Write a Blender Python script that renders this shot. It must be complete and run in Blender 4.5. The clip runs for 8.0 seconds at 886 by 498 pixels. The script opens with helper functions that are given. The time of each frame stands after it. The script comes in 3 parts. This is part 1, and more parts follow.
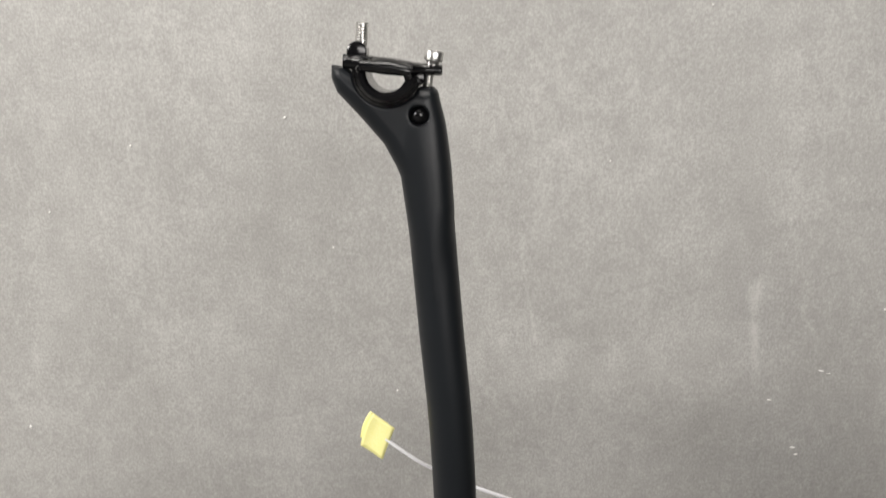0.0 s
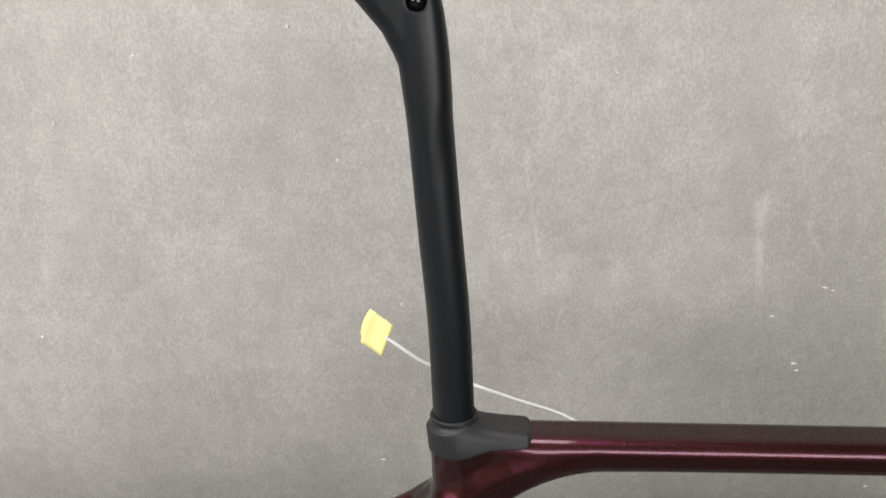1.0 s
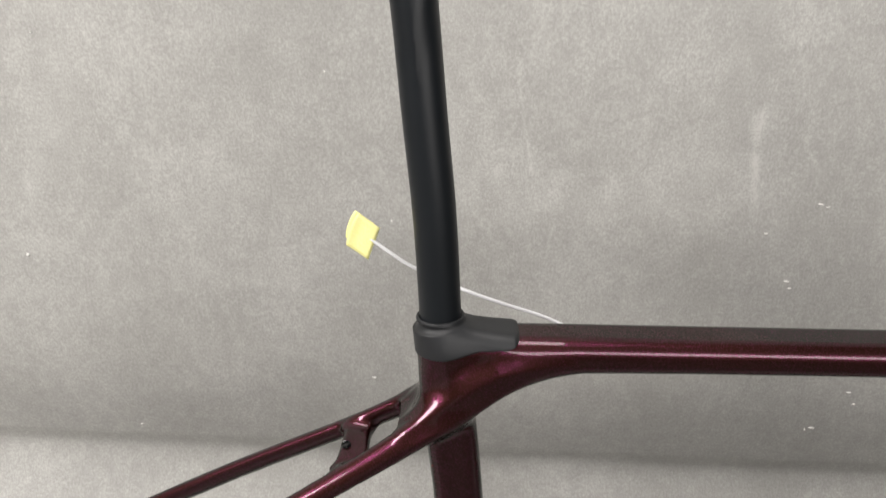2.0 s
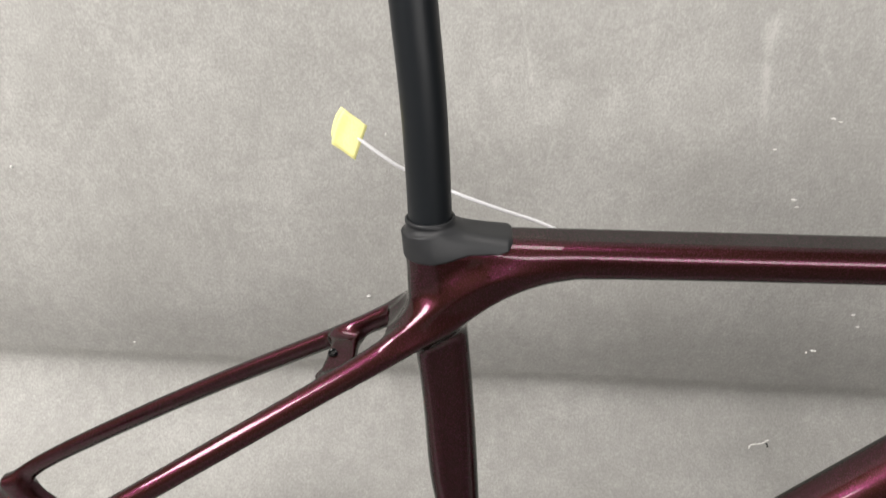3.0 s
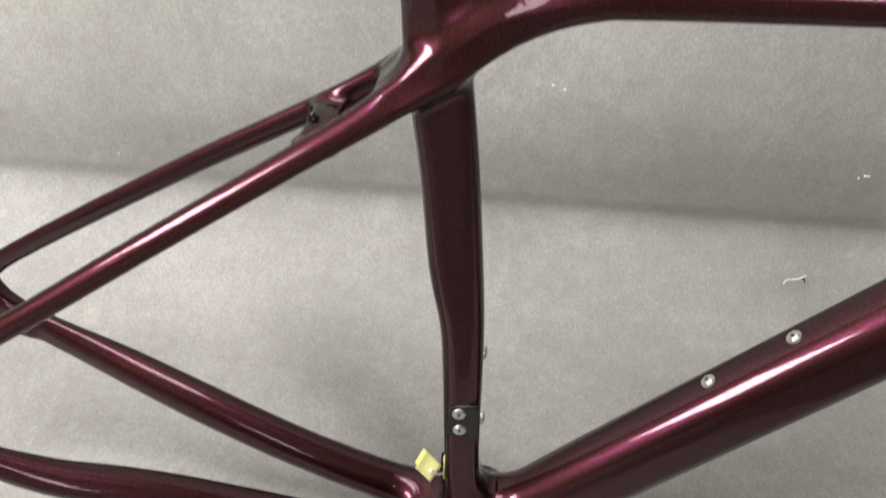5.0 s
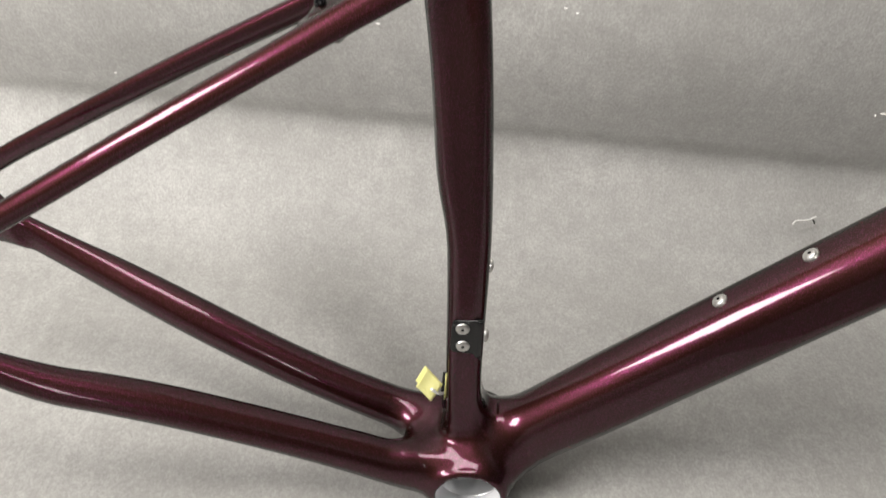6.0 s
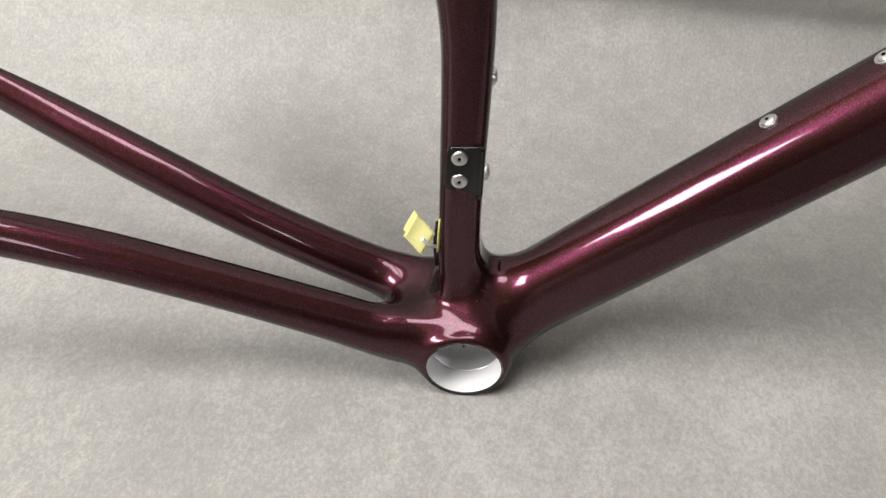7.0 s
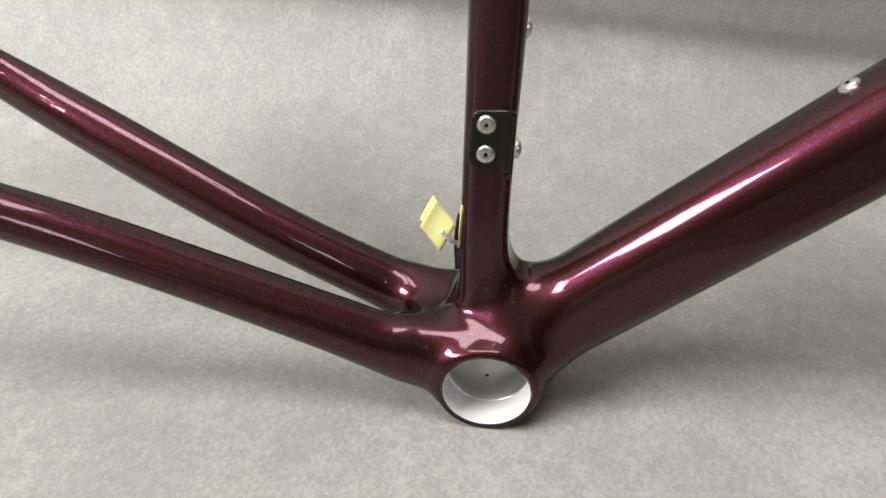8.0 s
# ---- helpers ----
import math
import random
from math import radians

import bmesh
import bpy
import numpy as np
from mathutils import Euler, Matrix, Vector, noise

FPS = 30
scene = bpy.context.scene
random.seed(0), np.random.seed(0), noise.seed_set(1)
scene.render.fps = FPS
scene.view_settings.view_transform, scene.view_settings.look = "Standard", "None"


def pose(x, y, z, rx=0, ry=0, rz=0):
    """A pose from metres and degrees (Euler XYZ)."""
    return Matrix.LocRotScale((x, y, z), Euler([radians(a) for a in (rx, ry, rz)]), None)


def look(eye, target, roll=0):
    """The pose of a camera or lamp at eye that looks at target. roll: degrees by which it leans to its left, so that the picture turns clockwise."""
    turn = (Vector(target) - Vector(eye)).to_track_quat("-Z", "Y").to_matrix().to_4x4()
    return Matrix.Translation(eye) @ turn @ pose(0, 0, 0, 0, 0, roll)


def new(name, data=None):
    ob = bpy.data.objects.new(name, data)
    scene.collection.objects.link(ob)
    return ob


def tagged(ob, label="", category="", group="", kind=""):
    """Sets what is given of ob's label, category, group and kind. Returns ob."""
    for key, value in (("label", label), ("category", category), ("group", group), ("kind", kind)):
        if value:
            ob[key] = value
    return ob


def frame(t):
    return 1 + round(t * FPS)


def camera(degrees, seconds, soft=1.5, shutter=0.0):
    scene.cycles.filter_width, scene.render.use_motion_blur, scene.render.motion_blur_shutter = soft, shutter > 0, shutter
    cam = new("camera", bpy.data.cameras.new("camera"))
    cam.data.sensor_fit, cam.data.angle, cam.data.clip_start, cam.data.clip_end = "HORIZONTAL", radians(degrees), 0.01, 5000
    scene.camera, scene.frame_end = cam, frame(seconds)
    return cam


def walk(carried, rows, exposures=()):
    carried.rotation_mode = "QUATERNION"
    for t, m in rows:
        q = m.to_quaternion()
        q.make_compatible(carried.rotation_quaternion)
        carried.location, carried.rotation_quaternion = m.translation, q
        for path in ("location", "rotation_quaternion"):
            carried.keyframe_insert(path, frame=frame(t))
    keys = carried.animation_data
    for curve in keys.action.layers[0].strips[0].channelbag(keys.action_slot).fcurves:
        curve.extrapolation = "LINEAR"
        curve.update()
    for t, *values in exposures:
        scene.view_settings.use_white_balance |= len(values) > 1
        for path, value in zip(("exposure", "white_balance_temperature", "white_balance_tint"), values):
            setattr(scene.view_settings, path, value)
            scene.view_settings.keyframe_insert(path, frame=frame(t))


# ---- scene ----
cam = camera(57.8, 8.0, shutter=0.4)
PATH = [
    (0, (-0.05, -0.466, 0.792), (-0.058, 1.478, 0.323), 0.7),
    (0.5, (-0.045, -0.469, 0.772), (-0.07, 1.459, 0.241), 0.7),
    (1, (-0.041, -0.473, 0.764), (-0.077, 1.431, 0.155), 0.8),
    (1.5, (-0.039, -0.472, 0.749), (-0.067, 1.409, 0.069), 0.9),
    (3, (-0.025, -0.455, 0.702), (-0.056, 1.337, -0.184), 1.3),
    (3.5, (-0.027, -0.441, 0.684), (-0.074, 1.313, -0.276), 1.5),
    (4, (-0.026, -0.431, 0.674), (-0.078, 1.302, -0.323), 1.7),
    (4.5, (-0.021, -0.421, 0.647), (-0.082, 1.276, -0.409), 1.7),
    (5, (-0.012, -0.41, 0.602), (-0.084, 1.219, -0.557), 1.7),
    (5.2, (-0.007, -0.408, 0.592), (-0.091, 1.188, -0.611), 1.7),
    (6.3, (-0.02, -0.421, 0.522), (-0.053, 1.144, -0.724), 4.3),
    (6.5, (-0.021, -0.408, 0.485), (-0.032, 1.115, -0.812), 4.6),
    (7, (-0.015, -0.393, 0.448), (-0.036, 1.095, -0.888), 4.2),
    (7.5, (-0.01, -0.392, 0.426), (-0.068, 1.146, -0.851), 3.8),
    (8, (-0.007, -0.382, 0.347), (-0.121, 1.281, -0.758), 3.9),
]
walk(cam, [(t, look(eye, target, roll)) for t, eye, target, roll in PATH], [(0, -0.40), (1.0, -0.26), (1.5, -0.28), (3.0, -0.08), (4.0, -0.06), (5.0, 0.06), (6.5, 0.12), (8.0, 0.16)])

# ---- room light ----
world = bpy.data.worlds.new("room_air")
scene.world = world
world.use_nodes = True
world.node_tree.nodes["Background"].inputs[0].default_value = (0.9, 0.95, 1.0, 1)
world.node_tree.nodes["Background"].inputs[1].default_value = 0.12


def panel_light(name, x, y, z, sx, sy, watts, tint=(1.0, 0.955, 0.905), target=None):
    lamp = bpy.data.lights.new(name, "AREA")
    lamp.shape, lamp.size, lamp.size_y = "RECTANGLE", sx, sy
    lamp.energy, lamp.color = watts, tint
    ob = new(name, lamp)
    ob.matrix_world = look((x, y, z), target or (x, y + 0.001, 0))
    return ob


panel_light("window_lamp", -2.4, -1.6, 1.85, 1.35, 0.75, 115, (1.0, 0.96, 0.925), (0.0, 0.0, 0.3))
panel_light("window_lamp", 1.4, -4.7, 1.45, 4.8, 1.8, 275, (1.0, 0.96, 0.925), (0.2, 0.3, 0.7))
panel_light("ceiling_lamp", -0.45, -0.5, 2.42, 1.5, 0.8, 44)


# ---- materials ----
def material(name):
    m = bpy.data.materials.new(name)
    m.use_nodes = True
    return m, m.node_tree.nodes, m.node_tree.links, m.node_tree.nodes["Principled BSDF"]


def put(nodes, kind, **values):
    n = nodes.new(kind)
    for key, value in values.items():
        n.inputs[key.replace("_", " ")].default_value = value
    return n


def place_coords(nodes, links, scale=(1, 1, 1)):
    g = nodes.new("ShaderNodeNewGeometry")
    m = nodes.new("ShaderNodeMapping")
    m.inputs["Scale"].default_value = scale
    links.new(g.outputs["Position"], m.inputs["Vector"])
    return m.outputs["Vector"]


def ramp(nodes, links, source, stops):
    r = nodes.new("ShaderNodeValToRGB")
    el = r.color_ramp.elements
    while len(el) < len(stops):
        el.new(0.5)
    for e, (p, c) in zip(el, stops):
        e.position, e.color = p, (*c, 1)
    links.new(source, r.inputs["Fac"])
    return r.outputs["Color"]


def bump(nodes, links, bsdf, source, strength, distance):
    b = nodes.new("ShaderNodeBump")
    b.inputs["Strength"].default_value, b.inputs["Distance"].default_value = strength, distance
    links.new(source, b.inputs["Height"])
    links.new(b.outputs["Normal"], bsdf.inputs["Normal"])


def mottled(name, dark, light, scale, rough, grain=400.0, relief=0.15, metallic=0.0, coat=0.0, stretch=(1, 1, 1)):
    """A plain surface with broad blotches and a fine grain."""
    m, nodes, links, bsdf = material(name)
    at = place_coords(nodes, links, stretch)
    broad = put(nodes, "ShaderNodeTexNoise", Scale=scale, Detail=6.0, Roughness=0.6)
    fine = put(nodes, "ShaderNodeTexNoise", Scale=grain, Detail=3.0, Roughness=0.6)
    links.new(at, broad.inputs["Vector"])
    links.new(at, fine.inputs["Vector"])
    mix = nodes.new("ShaderNodeMath")
    mix.operation = "MULTIPLY_ADD"
    mix.inputs[1].default_value = 0.5
    links.new(fine.outputs["Fac"], mix.inputs[0])
    half = nodes.new("ShaderNodeMath")
    half.operation = "MULTIPLY"
    half.inputs[1].default_value = 0.5
    links.new(broad.outputs["Fac"], half.inputs[0])
    links.new(half.outputs[0], mix.inputs[2])
    links.new(ramp(nodes, links, mix.outputs[0], [(0.3, dark), (0.7, light)]), bsdf.inputs["Base Color"])
    bsdf.inputs["Roughness"].default_value = rough
    bsdf.inputs["Metallic"].default_value = metallic
    bsdf.inputs["Coat Weight"].default_value = coat
    bump(nodes, links, bsdf, fine.outputs["Fac"], relief, 0.0006)
    return m


def flake_paint():
    """Dark ruby metallic paint: fine flakes over a brown-black ground, under a clear lacquer."""
    m, nodes, links, bsdf = material("ruby_flake_paint")
    at = place_coords(nodes, links)
    flakes = put(nodes, "ShaderNodeTexVoronoi", Scale=2400.0)
    links.new(at, flakes.inputs["Vector"])
    drift = put(nodes, "ShaderNodeTexNoise", Scale=9.0, Detail=2.0)
    links.new(at, drift.inputs["Vector"])
    links.new(ramp(nodes, links, flakes.outputs["Color"], [(0.0, (0.020, 0.0030, 0.0118)), (0.6, (0.040, 0.0060, 0.0235)), (1.0, (0.27, 0.037, 0.165))]), bsdf.inputs["Base Color"])
    bsdf.inputs["Metallic"].default_value = 1.0
    bsdf.inputs["Roughness"].default_value = 0.28
    bsdf.inputs["Specular Tint"].default_value = (0.08, 0.04, 0.035, 1)
    bsdf.inputs["Coat Weight"].default_value = 1.0
    bsdf.inputs["Coat Roughness"].default_value = 0.035
    bsdf.inputs["Coat IOR"].default_value = 1.38
    ground = nodes.new("ShaderNodeBsdfPrincipled")
    links.new(ramp(nodes, links, drift.outputs["Fac"], [(0.3, (0.056, 0.0210, 0.0122)), (0.7, (0.072, 0.0270, 0.0156))]), ground.inputs["Base Color"])
    ground.inputs["Roughness"].default_value = 0.50
    ground.inputs["Metallic"].default_value = 1.0
    ground.inputs["Specular Tint"].default_value = (0.08, 0.055, 0.035, 1)
    ground.inputs["Coat Weight"].default_value = 1.0
    ground.inputs["Coat Roughness"].default_value = 0.035
    ground.inputs["Coat IOR"].default_value = 1.38
    relief = nodes.new("ShaderNodeBump")
    relief.inputs["Strength"].default_value, relief.inputs["Distance"].default_value = 0.10, 0.0002
    links.new(flakes.outputs["Distance"], relief.inputs["Height"])
    links.new(relief.outputs["Normal"], bsdf.inputs["Normal"])
    both = nodes.new("ShaderNodeMixShader")
    both.inputs["Fac"].default_value = 0.5
    links.new(bsdf.outputs[0], both.inputs[1])
    links.new(ground.outputs[0], both.inputs[2])
    links.new(both.outputs[0], nodes["Material Output"].inputs["Surface"])
    return m


def backdrop_paper():
    """Satin grey sheet: cloudy blotches, short fibres along its length, fine grain and a few rubbed streaks."""
    m, nodes, links, bsdf = material("grey_backdrop")
    at = place_coords(nodes, links)

    def calc(op, a, b=None, c=None):
        n = nodes.new("ShaderNodeMath")
        n.operation = op
        for k, v in enumerate((a, b, c)):
            if v is None:
                continue
            if isinstance(v, (int, float)):
                n.inputs[k].default_value = v
            else:
                links.new(v, n.inputs[k])
        return n.outputs[0]

    def cloud(scale, stretch, detail=4.0, rough=0.6):
        n = put(nodes, "ShaderNodeTexNoise", Scale=scale, Detail=detail, Roughness=rough)
        links.new(place_coords(nodes, links, stretch), n.inputs["Vector"])
        return n.outputs["Fac"]

    blotch = cloud(7.0, (1, 0.8, 0.8), 5.0)
    fibre = cloud(60.0, (1, 0.75, 0.75), 4.0, 0.7)
    grain = cloud(430.0, (1, 0.7, 0.7), 3.0, 0.8)
    tone = calc("MULTIPLY_ADD", blotch, 0.52, calc("MULTIPLY_ADD", fibre, 0.40, calc("MULTIPLY_ADD", grain, 0.95, -0.275)))
    parts = nodes.new("ShaderNodeSeparateXYZ")
    links.new(at, parts.inputs[0])
    x, z = parts.outputs[0], parts.outputs[2]
    rubbed = None
    for x0, lean, z0, z1, wide, amount in ((0.279, -0.13, 0.445, 0.572, 0.0045, 0.13), (0.279, 0.0, 0.535, 0.575, 0.005, 0.13), (0.333, -0.55, 0.50, 0.55, 0.003, 0.07), (0.30, 0.05, 0.62, 0.80, 0.012, 0.03), (-0.49, 0.08, 0.43, 0.52, 0.005, 0.07), (0.042, -0.2, 0.42, 0.62, 0.002, 0.05)):
        off = calc("DIVIDE", calc("SUBTRACT", x, calc("MULTIPLY_ADD", calc("SUBTRACT", z, (z0 + z1) / 2), lean, x0)), wide)
        bell = calc("POWER", 2.718, calc("MULTIPLY", calc("MULTIPLY", off, off), -1.0))
        rise = calc("DIVIDE", calc("SUBTRACT", z, (z0 + z1) / 2), (z1 - z0) / 2)
        fade = calc("MAXIMUM", calc("SUBTRACT", 1.0, calc("MULTIPLY", rise, rise)), 0.0)
        one = calc("MULTIPLY", calc("MULTIPLY", bell, fade), calc("MULTIPLY", fibre, amount * 3.0))
        rubbed = one if rubbed is None else calc("ADD", rubbed, one)
    tone = calc("ADD", tone, rubbed)
    links.new(ramp(nodes, links, tone, [(0.40, (0.265, 0.259, 0.246)), (0.66, (0.335, 0.33, 0.314)), (0.92, (0.46, 0.455, 0.436))]), bsdf.inputs["Base Color"])
    links.new(ramp(nodes, links, blotch, [(0.3, (0.50, 0.50, 0.50)), (0.7, (0.62, 0.62, 0.62))]), bsdf.inputs["Roughness"])
    bump(nodes, links, bsdf, calc("MULTIPLY_ADD", fibre, 0.8, grain), 0.22, 0.0007)
    return m


PAPER = backdrop_paper()
DARK_FLOOR = mottled("worn_concrete", (0.11, 0.108, 0.102), (0.17, 0.166, 0.158), 3.0, 0.8, 90.0, 0.1)
ROOM = mottled("room_paint", (0.05, 0.05, 0.05), (0.07, 0.07, 0.07), 3.0, 0.8, 90.0, 0.1)
PAINT = flake_paint()
CARBON = mottled("matt_black_carbon", (0.0046, 0.0060, 0.0078), (0.0068, 0.0088, 0.0112), 30.0, 0.40, 1500.0, 0.05)
CARBON.node_tree.nodes["Principled BSDF"].inputs["Specular IOR Level"].default_value = 0.36
BLACK = mottled("gloss_black_metal", (0.003, 0.003, 0.0035), (0.005, 0.005, 0.0055), 40.0, 0.16, 900.0, 0.03)
RUBBER = mottled("grey_rubber", (0.0070, 0.0076, 0.0092), (0.0150, 0.0160, 0.0185), 26.0, 0.52, 1300.0, 0.1)
STEEL = mottled("bright_steel", (0.6, 0.59, 0.57), (0.78, 0.77, 0.75), 60.0, 0.30, 1500.0, 0.05, 1.0)
ALLOY = mottled("turned_aluminium", (0.55, 0.56, 0.57), (0.65, 0.66, 0.67), 60.0, 0.34, 1500.0, 0.05, 0.85)
LINER = mottled("white_plastic_liner", (0.72, 0.72, 0.74), (0.8, 0.8, 0.82), 60.0, 0.4, 900.0, 0.02)
TAPE = mottled("yellow_paper_tape", (0.82, 0.78, 0.27), (0.89, 0.86, 0.42), 60.0, 0.6, 1100.0, 0.15)
CHIP = mottled("bare_white_chip", (0.7, 0.69, 0.67), (0.8, 0.79, 0.77), 90.0, 0.7, 1500.0, 0.2)


# ---- mesh helpers ----
def finish(name, bm, mat, parent=None, label="", smooth=True):
    bmesh.ops.recalc_face_normals(bm, faces=bm.faces[:])
    me = bpy.data.meshes.new(name)
    bm.to_mesh(me)
    bm.free()
    if smooth:
        me.polygons.foreach_set("use_smooth", [True] * len(me.polygons))
        me.set_sharp_from_angle(angle=radians(40))
    me.materials.append(mat)
    ob = new(name, me)
    if parent:
        ob.parent = parent
    if label:
        tagged(ob, label)
    return ob


part = finish


def thing(name, label, category, at=(0, 0, 0), group="", kind=""):
    ob = new(name)
    ob.empty_display_size = 0.02
    ob.location = at
    return tagged(ob, label, category, group, kind)


def lathe(profile, m=Matrix(), steps=32, closed=False):
    """A surface of revolution about the local z axis from (radius, height) pairs."""
    bm = bmesh.new()
    rings = []
    for r, h in profile:
        if r < 1e-6:
            rings.append([bm.verts.new(m @ Vector((0, 0, h)))])
        else:
            rings.append([bm.verts.new(m @ Vector((r * math.cos(2 * math.pi * i / steps), r * math.sin(2 * math.pi * i / steps), h))) for i in range(steps)])
    pairs = list(zip(rings, rings[1:])) + ([(rings[-1], rings[0])] if closed else [])
    for p, q in pairs:
        for i in range(steps):
            j = (i + 1) % steps
            if len(p) == 1 and len(q) == 1:
                continue
            if len(p) == 1:
                bm.faces.new((p[0], q[i], q[j]))
            elif len(q) == 1:
                bm.faces.new((p[i], p[j], q[0]))
            else:
                bm.faces.new((p[i], p[j], q[j], q[i]))
    return bm


def aim(at, way):
    """A pose at a place whose z axis points along way."""
    return Matrix.Translation(at) @ Vector(way).to_track_quat("Z", "Y").to_matrix().to_4x4()


def glide(points, steps):
    """A smooth curve through rows of numbers."""
    p = np.array(points, float)
    if len(p) == 2:
        return np.array([p[0] + (p[1] - p[0]) * i / steps for i in range(steps + 1)])
    q = np.vstack([2 * p[0] - p[1], p, 2 * p[-1] - p[-2]])
    rows = []
    for i in range(1, len(q) - 2):
        for s in range(steps):
            t = s / steps
            rows.append(0.5 * (2 * q[i] + (q[i + 1] - q[i - 1]) * t + (2 * q[i - 1] - 5 * q[i] + 4 * q[i + 1] - q[i + 2]) * t ** 2
                               + (3 * q[i] - q[i - 1] - 3 * q[i + 1] + q[i + 2]) * t ** 3))
    rows.append(p[-1])
    return np.array(rows)


def rod(points, radius, steps=8, sides=12):
    rows = glide(points, steps)
    bm = bmesh.new()
    rings = []
    for i, c in enumerate(rows):
        t = Vector(rows[min(i + 1, len(rows) - 1)] - rows[max(i - 1, 0)]).normalized()
        a = t.orthogonal().normalized() if i == 0 else (a - t * a.dot(t)).normalized()
        b = t.cross(a)
        rings.append([bm.verts.new(Vector(c) + radius * (a * math.cos(2 * math.pi * k / sides) + b * math.sin(2 * math.pi * k / sides))) for k in range(sides)])
    for p, q in zip(rings, rings[1:]):
        for k in range(sides):
            bm.faces.new((p[k], p[(k + 1) % sides], q[(k + 1) % sides], q[k]))
    bm.faces.new(rings[0])
    bm.faces.new(rings[-1])
    return bm


# ---- moulded shapes: distance fields joined with soft fillets ----
def tube(rows, steps=4):
    """rows: x, y, z, half height, half width, corner radius, twist in degrees. Returns a distance function."""
    rough = np.array(rows, float)
    rows = glide(rows, steps)
    reach = rows[:, 3:5].max() + 0.035

    def distance(p):
        far = np.full(len(p), 9.0)
        for a, b in zip(rough[:, :3], rough[1:, :3]):
            t = np.clip((p - a) @ (b - a) / ((b - a) @ (b - a)), 0, 1)
            far = np.minimum(far, np.linalg.norm(p - a - t[:, None] * (b - a), axis=1))
        close = far < reach
        far -= reach - 0.035
        if close.any():
            far[close] = exact(p[close])
        return far

    def exact(p):
        best = np.full(len(p), 9.0)
        where = np.zeros((len(p), 7))
        way = np.zeros((len(p), 3))
        tip = np.zeros(len(p), bool)
        for s in range(len(rows) - 1):
            a, d = rows[s], rows[s + 1] - rows[s]
            n2 = d[:3] @ d[:3]
            t = np.clip((p - a[:3]) @ d[:3] / n2, 0, 1)
            gap = ((p - a[:3] - t[:, None] * d[:3]) ** 2).sum(1)
            near = gap < best
            best[near] = gap[near]
            where[near] = a + t[near, None] * d
            way[near] = d[:3] / math.sqrt(n2)
            tip[near] = ((s == 0) & (t[near] == 0)) | ((s == len(rows) - 2) & (t[near] == 1))
        off = p - where[:, :3]
        axis = np.where(np.abs(way[:, 1:2]) > 0.9, np.array((1.0, 0, 0)), np.array((0, 1.0, 0)))
        side = axis - way * (way * axis).sum(1, keepdims=True)
        side /= np.linalg.norm(side, axis=1, keepdims=True)
        up = np.cross(way, side)
        up *= np.where(up[:, 2:3] < 0, -1, 1)
        along = np.abs((off * way).sum(1))
        u, v = (off * up).sum(1), (off * side).sum(1)
        c, s = np.cos(np.radians(where[:, 6])), np.sin(np.radians(where[:, 6]))
        u, v = c * u + s * v, c * v - s * u
        r = np.minimum(where[:, 5], np.minimum(where[:, 3], where[:, 4]) * 0.999)
        qx, qy = np.abs(u) - where[:, 3] + r, np.abs(v) - where[:, 4] + r
        flat = np.hypot(np.maximum(qx, 0), np.maximum(qy, 0)) + np.minimum(np.maximum(qx, qy), 0) - r
        a2, b2 = where[:, 3], where[:, 4]
        k0 = np.hypot(u / a2, v / b2)
        oval = k0 * (k0 - 1) / np.maximum(np.hypot(u / a2 ** 2, v / b2 ** 2), 1e-6)
        mix = np.clip((r / np.minimum(a2, b2) - 0.9) / 0.06, 0, 1)
        flat = flat * (1 - mix) + oval * mix
        return np.where(tip & (along > 1e-6), np.hypot(np.maximum(flat, 0), along), flat)

    pad = rows[:, 3:5].max()
    return distance, rows[:, :3].min(0) - pad, rows[:, :3].max(0) + pad


def drum(x, z, y0, y1, radius, edge=0.001):
    """A cylinder along y."""
    def distance(p):
        q0 = np.hypot(p[:, 0] - x, p[:, 2] - z) - radius + edge
        q1 = np.abs(p[:, 1] - (y0 + y1) / 2) - (y1 - y0) / 2 + edge
        return np.hypot(np.maximum(q0, 0), np.maximum(q1, 0)) + np.minimum(np.maximum(q0, q1), 0) - edge

    return distance, np.array((x - radius, y0, z - radius)), np.array((x + radius, y1, z + radius))


def plate(corners, y, half, edge):
    """A plate in the frame's plane with rounded rims, from a closed outline of (x, z)."""
    c = np.array(corners, float)

    def distance(p):
        q = p[:, (0, 2)]
        best = np.full(len(p), 9.0)
        inside = np.zeros(len(p), bool)
        for a, b in zip(c, np.roll(c, -1, 0)):
            e, w = b - a, q - a
            t = np.clip(w @ e / (e @ e), 0, 1)
            best = np.minimum(best, ((w - t[:, None] * e) ** 2).sum(1))
            cross = (a[1] > q[:, 1]) != (b[1] > q[:, 1])
            rise = e[1] if abs(e[1]) > 1e-9 else 1e-9
            inside ^= cross & (q[:, 0] < e[0] * (q[:, 1] - a[1]) / rise + a[0])
        q0 = np.sqrt(best) * np.where(inside, -1, 1) + edge
        q1 = np.abs(p[:, 1] - y) - half + edge
        return np.hypot(np.maximum(q0, 0), np.maximum(q1, 0)) + np.minimum(np.maximum(q0, q1), 0) - edge

    return distance, np.array((c[:, 0].min(), y - half, c[:, 1].min())), np.array((c[:, 0].max(), y + half, c[:, 1].max()))


def soft_min(a, b, k):
    h = np.maximum(k - np.abs(a - b), 0) / k
    return np.minimum(a, b) - h * h * k * 0.25


